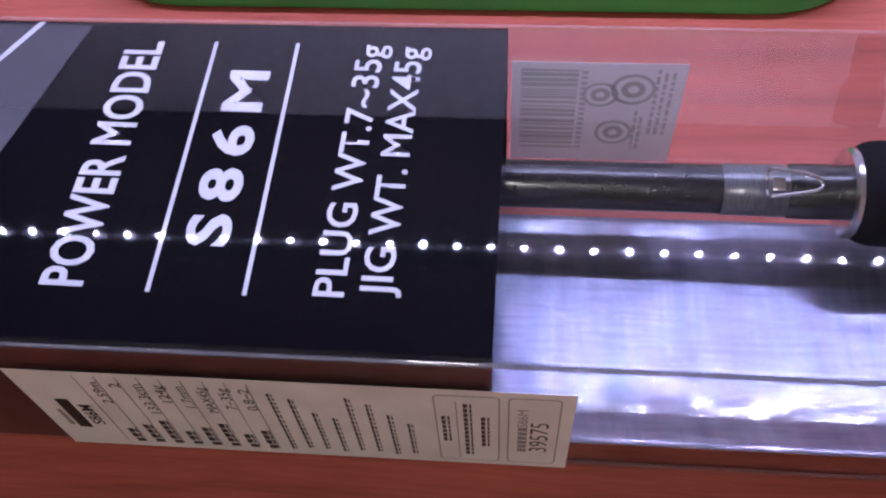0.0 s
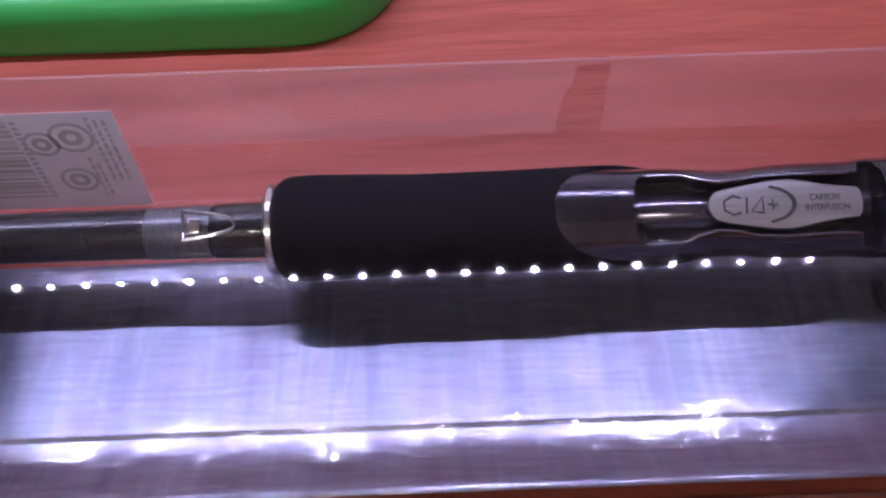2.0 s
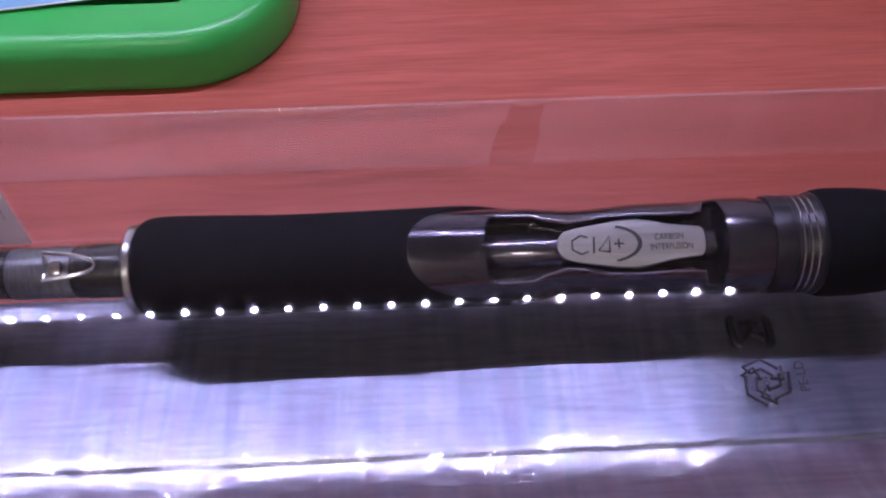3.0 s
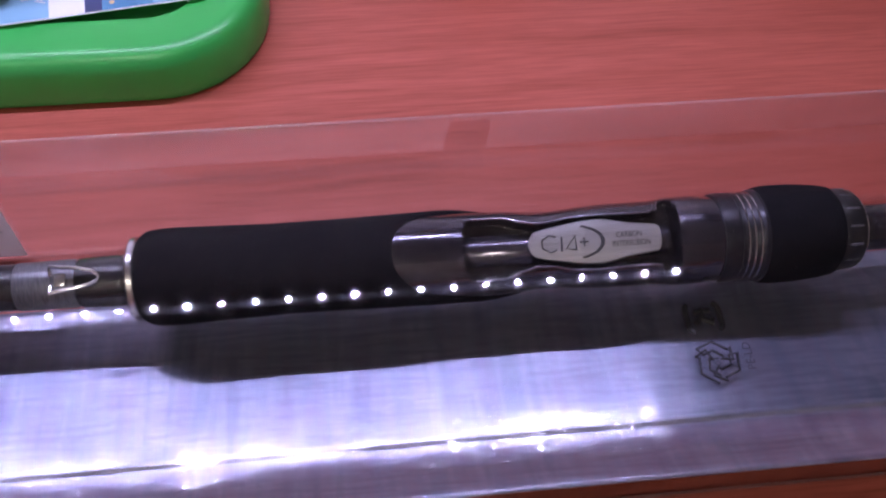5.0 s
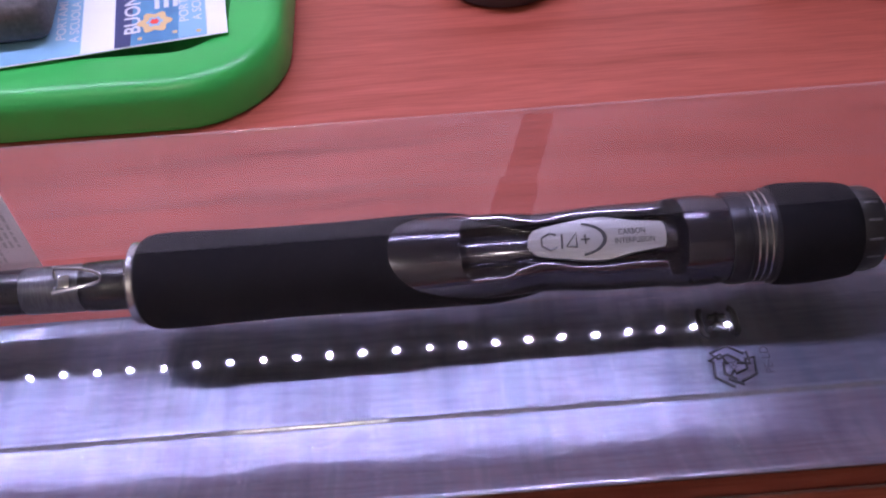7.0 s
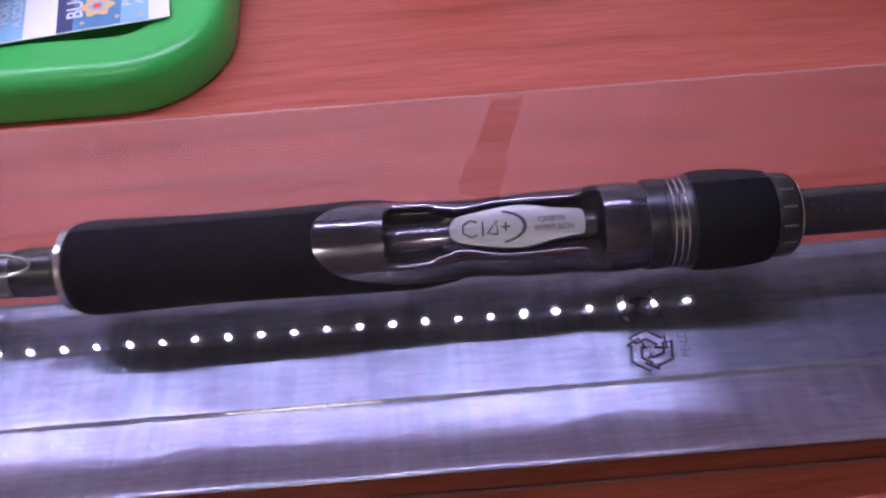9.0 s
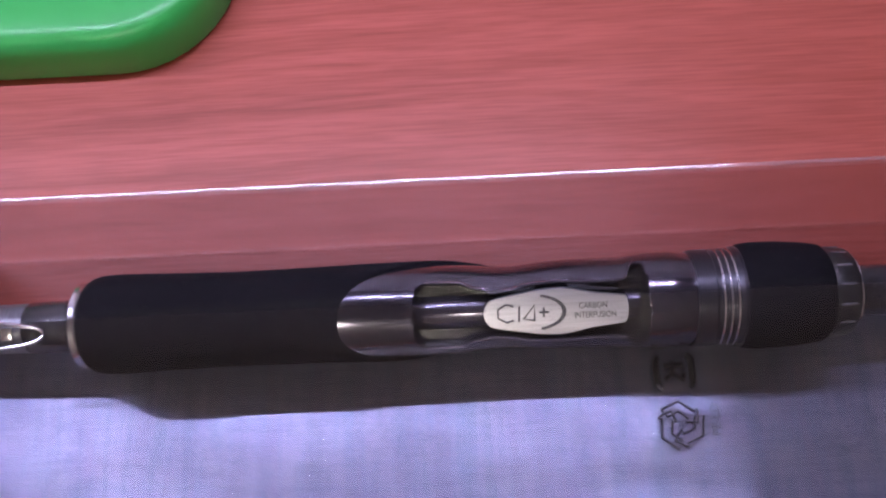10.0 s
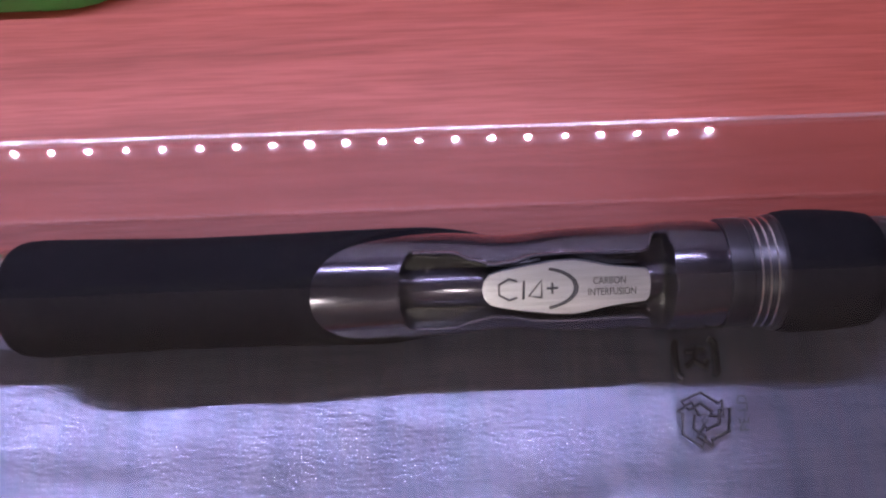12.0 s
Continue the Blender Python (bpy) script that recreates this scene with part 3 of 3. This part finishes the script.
def build_seat(parent):
    """Seat body: a barrel with a waisted opening cut into one side."""
    seg, nx = 168, 190
    bm = bmesh.new()
    rows = []
    deep = set()
    xa, xb = 0.055, 0.1435
    for k in range(nx + 1):
        x = xa + (xb - xa) * k / nx
        r = []
        for i in range(seg):
            a = 2 * math.pi * i / seg
            q = 0.0112 - 0.0006 * smooth(0.062, 0.080, x) + 0.0006 * smooth(0.126, 0.134, x)
            q -= 0.0005 * smooth(0.138, 0.1435, x)
            # shallow waist along both shoulders
            q -= 0.0010 * math.exp(-((x - 0.100) / 0.009) ** 2) * max(0, math.sin(abs(((a + math.pi) % (2 * math.pi)) - math.pi))) ** 3
            y, z = q * math.sin(a), q * math.cos(a)
            h = slot_half(x)
            if h > 0 and z > 0:
                inside = 1 - smooth(h - 0.0007, h + 0.0007, abs(y))
                z = z + (min(z, 0.0040) - z) * inside
                if inside > 0.5:
                    deep.add((k, i))
            r.append(bm.verts.new((x, y, z)))
        rows.append(r)
    for a, b in zip(rows, rows[1:]):
        for i in range(seg):
            bm.faces.new((a[i], a[(i + 1) % seg], b[(i + 1) % seg], b[i]))
    bm.faces.new(rows[0])
    bm.faces.new(rows[-1])
    ob = part("reel_seat", bm, GUN, parent, "dark gunmetal lacquered reel seat with an open slot")
    ob.data.materials.append(DARKGLOSS)
    for p in ob.data.polygons[:nx * seg]:
        k, i = divmod(p.index, seg)
        if (k, i) in deep or (k + 1, (i + 1) % seg) in deep:
            p.material_index = 1
    return ob


def plate_half(x):
    pts = ((0.0948, 0.0), (0.0951, 0.0017), (0.0962, 0.0031), (0.0985, 0.0038), (0.103, 0.0046), (0.108, 0.0054), (0.1125, 0.0056), (0.1155, 0.0052), (0.1195, 0.0042), (0.1245, 0.0036), (0.1270, 0.0033), (0.1276, 0.0024), (0.1278, 0.0))
    for (xa, ra), (xb, rb) in zip(pts, pts[1:]):
        if x <= xb:
            return ra + (rb - ra) * (x - xa) / (xb - xa)
    return 0.0


def build_plate(parent):
    bm = bmesh.new()
    rows = []
    xs = [0.0948 + 0.0330 * (0.5 - 0.5 * math.cos(math.pi * i / 44)) for i in range(45)]
    for x in xs:
        h = max(plate_half(x), 0.0001)
        r = []
        for f in (-1, -0.94, -0.6, -0.2, 0.2, 0.6, 0.94, 1):
            y = f * h
            z = 0.0088 - 0.002 * (y / 0.0056) ** 2 * 0.22 - (0.0005 if abs(f) == 1 else 0)
            r.append(bm.verts.new((x, y, z)))
        rows.append(r)
    for a, b in zip(rows, rows[1:]):
        for i in range(7):
            bm.faces.new((a[i], a[i + 1], b[i + 1], b[i]))
    p = part("name_plate", bm, PLATE, parent, "brushed silver plate with engraved lettering")
    s = p.modifiers.new("thickness", "SOLIDIFY")
    s.thickness, s.offset = 0.0014, -1
    # engraved oval with plain strokes
    ov = part("engraved_oval", ring_flat(0.0037, 0.00425, 0, sx=1.8, a0=-75, a1=75), ENGRAVE, p)
    ov.location = (0.1060, 0, 0.0088)
    for cx, pts in ((0.1020, [(0.0018, 0.0016), (0.0002, 0.0021), (-0.0017, 0.0010), (-0.0017, -0.0010), (0.0002, -0.0021), (0.0018, -0.0016)]), (0.1050, [(0.0, -0.0020), (0.0002, 0.0016)]),
                    (0.1075, [(0.0011, -0.0018), (0.0011, 0.0017), (-0.0014, -0.0014), (0.0011, -0.0018)]), (0.1107, [(-0.0011, 0), (0.0011, 0)]), (0.1107, [(0, -0.0011), (0, 0.0011)])):
        o = part("engraved_stroke", tube([(x, y, 0) for x, y in pts], 0.00024, 6), ENGRAVE, p)
        o.location = (cx - 0.0022, 0, 0.0088)
    writing("CARBON", 0.0014, 0.0064, ENGRAVE, p, pose(0.1165, 0.0005, 0.0088), name="engraved_text", bold=0.01)
    writing("INTERFUSION", 0.0014, 0.0094, ENGRAVE, p, pose(0.1155, -0.0017, 0.0088), name="engraved_text", bold=0.01)
    return p


def build_rod():
    e = thing("fishing_rod", "dark carbon fishing rod with foam grip and gunmetal reel seat", "fishing rod", pose(0, 0, ZR, 24, 0, 0))
    part("blank", lathe([(-0.41, 0.0052), (-0.0277, 0.0056)]), CARBON, e, "clear-coated dark carbon blank")
    part("thread_band", lathe([(-0.0277, 0.0055), (-0.0272, 0.0058), (-0.0139, 0.0059), (-0.0134, 0.0057)]), WRAPGREY, e, "grey metallic thread band")
    part("thread_wrap", lathe([(-0.0134, 0.0056), (-0.0126, 0.0061), (-0.009, 0.00625), (-0.004, 0.00625), (-0.001, 0.0062), (0.001, 0.0062)]), THREAD, e, "black epoxied thread wrap")
    wire = [(-0.0186, 0.0012, 0.0056), (-0.0186, 0.0030, 0.0064), (-0.0182, 0.0031, 0.0078), (-0.0120, 0.0023, 0.0084), (-0.0088, 0.0016, 0.0080), (-0.0076, 0.0009, 0.0075), (-0.0072, 0, 0.0073), (-0.0076, -0.0009, 0.0075), (-0.0088, -0.0016, 0.0080), (-0.0120, -0.0023, 0.0084), (-0.0182, -0.0031, 0.0078), (-0.0186, -0.0030, 0.0064), (-0.0186, -0.0012, 0.0056)]
    part("hook_keeper", tube(wire, 0.00048, 8), STEEL, e, "bent steel wire hook keeper")
    part("winding_check", lathe([(-0.0008, 0.0064), (-0.0009, 0.0096), (-0.0003, 0.0102), (0.0008, 0.0102), (0.0013, 0.0098), (0.0013, 0.0064)]), STEEL, e, "polished steel ring")
    part("keeper_foot", slab(-0.0176, -0.0148, -0.0016, 0.0016, 0.0056, 0.0068, 0.0003), STEEL, e, "small steel foot of the hook keeper")
    build_grip(e)
    build_seat(e)
    part("seat_core", lathe([(0.0780, 0.0040), (0.0785, 0.0043), (0.0965, 0.0043), (0.1310, 0.0040)], 40), GUN, e, "dark polished core of the seat").location.z = 0.0022
    build_plate(e)
    for sy in (-1, 1):
        rail = part("slot_edge", tube([(x, sy * (slot_half(x) + 0.0004), math.sqrt(max(0.0106 ** 2 - (slot_half(x) + 0.0004) ** 2, 0)) - 0.0003) for x in [0.0815 + 0.0495 * i / 40 for i in range(41)]], 0.00032, 6), EDGEGLINT, e)
    part("collar", lathe([(0.1432, 0.0090), (0.1433, 0.0112), (0.1445, 0.0114), (0.1475, 0.0114), (0.1478, 0.0111), (0.1530, 0.0113), (0.1536, 0.0118), (0.1545, 0.0118), (0.1545, 0.0090)], 64), COLLAR, e, "black gloss collar")
    for x in (0.1490, 0.1506, 0.1522):
        part("ring", lathe([(x - 0.0003, 0.0108), (x - 0.0002, 0.01155), (x + 0.0002, 0.01155), (x + 0.0003, 0.0108)], 64), STEEL, e, "thin polished silver ring")
    part("rear_grip", lathe([(0.1540, 0.0100), (0.1542, 0.0117), (0.1555, 0.0123), (0.158, 0.0126), (0.164, 0.0125), (0.170, 0.0120), (0.1735, 0.0114), (0.1745, 0.0104), (0.1745, 0.006)], 64), EVA, e, "matt black foam rear grip")
    part("end_nut", lathe([(0.1742, 0.0060), (0.1742, 0.0103), (0.1755, 0.0106), (0.1795, 0.0102), (0.1803, 0.0096), (0.1803, 0.0050)], 64), BLACKPLASTIC, e, "black knurled end nut")
    tick = None
    for k in range(14):
        a = 2 * math.pi * k / 14 + 0.1
        m = Matrix.Rotation(a, 4, "X") @ Matrix.Translation((0.1772, 0, 0.01035))
        if tick is None:
            tick = part("grip_notch", slab(-0.0019, 0.0016, -0.0003, 0.0003, -0.0002, 0.0003, 0.00012, 1), WRAPGREY, e)
            tick.matrix_basis = m
        else:
            o = new("grip_notch", tick.data)
            o.parent, o.matrix_basis = e, m
    part("nut_ring", lathe([(0.1803, 0.0060), (0.1803, 0.0090), (0.1809, 0.0090), (0.1809, 0.0060)], 48), STEEL, e, "thin steel ring")
    part("butt_blank", lathe([(0.1800, 0.0060), (0.40, 0.0062)]), CARBON, e, "clear-coated dark carbon butt section")
    part("butt_grip", lathe([(0.398, 0.008), (0.40, 0.0145), (0.42, 0.0150), (0.49, 0.0172), (0.508, 0.0180), (0.512, 0.0150)], 48), EVA, e, "matt black foam butt grip")
    return e


build_rod()


# ---- tray with wallet and leaflet ----
TX, TY = 0.030, 0.0765


def build_tray():
    e = thing("plastic_tray", "bright green plastic tray with a rounded rim on the desk", "tray", pose(TX, TY, 0, 0, 0, 0))
    steps = ((0.0030, 0.0003, 0.031), (0.0006, 0.0009, 0.0335), (0.0, 0.0028, 0.034), (0.0010, 0.0125, 0.033), (0.0022, 0.0158, 0.032), (0.0040, 0.0174, 0.030), (0.0065, 0.0180, 0.028), (0.0185, 0.0172, 0.018), (0.0225, 0.0120, 0.015), (0.026, 0.0062, 0.012), (0.030, 0.0050, 0.010))
    for name, chosen in (("rim", steps[:8]), ("floor_panel", steps[7:])):
        bm = bmesh.new()
        rows = [[bm.verts.new((x, y, z)) for x, y in round_rect(-0.24 + inset, -inset, inset, 0.17 - inset, r, 10)] for inset, z, r in chosen]
        n = len(rows[0])
        for a, b in zip(rows, rows[1:]):
            for i in range(n):
                bm.faces.new((a[i], a[(i + 1) % n], b[(i + 1) % n], b[i]))
        bm.faces.new(rows[0] if name == "rim" else rows[-1])
        part(name, bm, GREEN, e)
    return e


def build_leaflet():
    e = thing("leaflet", "blue and white voucher leaflet with a golden flower", "leaflet", pose(-0.036, 0.0945, 0.0186, 0, 0, 8))
    part("paper", slab(-0.035, 0.0490, 0, 0.100, 0, 0.0003), PAPER, e, smooth=False)
    z = 0.0004

    def patch(name, m, pts, zz=z):
        return part(name, polygon(pts, zz, zz + 0.00005), m, e, smooth=False)

    patch("blue_strip", BLUE, [(0.0135, 0.0004), (0.0425, 0.0004), (0.0425, 0.099), (0.0135, 0.099)])
    patch("navy_strip", NAVY, [(0.0135, 0.0004), (0.0185, 0.0004), (0.0215, 0.099), (0.0135, 0.099)], z + 0.00007)
    patch("pale_strip", SKYPRINT, [(0.0335, 0.0004), (0.0425, 0.0004), (0.0425, 0.099), (0.0365, 0.099)], z + 0.00007)
    patch("blue_edge", SKYPRINT, [(-0.034, 0.0004), (0.0030, 0.0004), (0.0030, 0.099), (-0.034, 0.099)])
    writing("BUONO", 0.0050, 0.0270, INKWHITE, e, pose(0.0215, 0.0065, z + 0.0002, 0, 0, 90), name="voucher_text", bold=0.02)
    writing("PORTAMI", 0.0030, 0.0210, INKWHITE, e, pose(0.0370, 0.0090, z + 0.0002, 0, 0, 90), name="voucher_text", bold=0.01)
    writing("A SCUOLA", 0.0030, 0.0225, INKWHITE, e, pose(0.0412, 0.0085, z + 0.0002, 0, 0, 90), name="voucher_text", bold=0.01)
    writing("PORTAMI", 0.0030, 0.0210, INKWHITE, e, pose(-0.0020, 0.0090, z + 0.0002, 0, 0, 90), name="voucher_text", bold=0.01)
    writing("A SCUOLA", 0.0030, 0.0225, INKWHITE, e, pose(0.0022, 0.0065, z + 0.0002, 0, 0, 90), name="voucher_text", bold=0.01)
    for y in (0.018, 0.0255):
        for k in range(3):
            bar_print(e, INKWHITE, 0.0262 + 0.003 * k, 0.0278 + 0.003 * k, y, y + 0.0055, pose(0, 0, z + 0.0002), "small_print")
    for r0, m, dz in ((0.0050, GOLD, 0.0002), (0.0024, SKYPRINT, 0.0003), (0.0014, RED, 0.0004)):
        pts = [(0.0262 + (r0 * (1 + 0.16 * math.cos(6 * a))) * math.cos(a), 0.0110 + (r0 * (1 + 0.16 * math.cos(6 * a))) * math.sin(a)) for a in (2 * math.pi * i / 48 for i in range(48))]
        patch("flower_print", m, pts, z + dz)
    for x, y in ((0.0215, 0.0032), (0.0325, 0.0040), (0.0400, 0.0028)):
        patch("dot_print", GOLD, [(x + 0.0008 * math.cos(a), y + 0.0008 * math.sin(a)) for a in (2 * math.pi * i / 12 for i in range(12))], z + 0.0002)
    return e


def build_wallet():
    e = thing("wallet", "worn dark grey leather wallet lying in the tray", "wallet", pose(-0.042, 0.1010, 0.0195, 0, 0, 4))
    body = part("body", slab(-0.110, 0.0, 0.0, 0.085, 0.0, 0.0150, 0.005, 4), WALLET, e)
    part("flap", slab(-0.108, -0.0008, 0.0045, 0.082, 0.0151, 0.0175, 0.0011, 2), WALLET, e)
    part("stitching", tube([(-0.1, 0.0075, 0.0175), (-0.006, 0.0075, 0.0175), (-0.0035, 0.010, 0.0175), (-0.0035, 0.078, 0.0175)], 0.0003, 5), BLACKPLASTIC, e)
    return e


def build_mouse():
    e = thing("computer_mouse", "black plastic computer mouse on the desk", "mouse", pose(0.106, 0.157, 0, 0, 0, -8))
    bm = bmesh.new()
    rows = []
    for z, s in ((0.0, 0.90), (0.002, 0.97), (0.008, 1.0), (0.016, 0.96), (0.024, 0.84), (0.030, 0.64), (0.034, 0.36), (0.0355, 0.05)):
        rows.append([bm.verts.new((0.031 * s * math.cos(a) * (1 - 0.10 * math.sin(a)), 0.052 * s * math.sin(a) * (1.0 if s > 0.3 else 0.8) + 0.02, z)) for a in (2 * math.pi * i / 48 for i in range(48))])
    for a, b in zip(rows, rows[1:]):
        for i in range(48):
            bm.faces.new((a[i], a[(i + 1) % 48], b[(i + 1) % 48], b[i]))
    bm.faces.new(rows[0])
    bm.faces.new(rows[-1])
    part("body", bm, BLACKPLASTIC, e)
    bm = bmesh.new()
    bmesh.ops.create_cone(bm, cap_ends=True, segments=24, radius1=0.008, radius2=0.008, depth=0.006, matrix=Matrix.Translation((0, 0.055, 0.0245)) @ Matrix.Rotation(radians(90), 4, "Y"))
    part("scroll_wheel", bm, WRAPGREY, e)
    return e


def build_keyboard():
    e = thing("keyboard", "black computer keyboard at the back of the desk", "keyboard", pose(0.196, 0.126, 0, 0, 0, -14))
    part("case", slab(0, 0.42, 0, 0.135, 0.0, 0.016, 0.004, 3), BLACKPLASTIC, e)
    first = None
    for r in range(5):
        for c in range(20):
            if first is None:
                first = part("key", slab(-0.0082, 0.0082, -0.0082, 0.0082, 0, 0.006, 0.0014, 2), BLACKPLASTIC, e)
                o = first
            else:
                o = new("key", first.data)
                o.parent = e
            o.location = (0.017 + c * 0.0203, 0.022 + r * 0.0215, 0.0160)
    return e


build_tray()
build_leaflet()
build_wallet()
build_mouse()
build_keyboard()
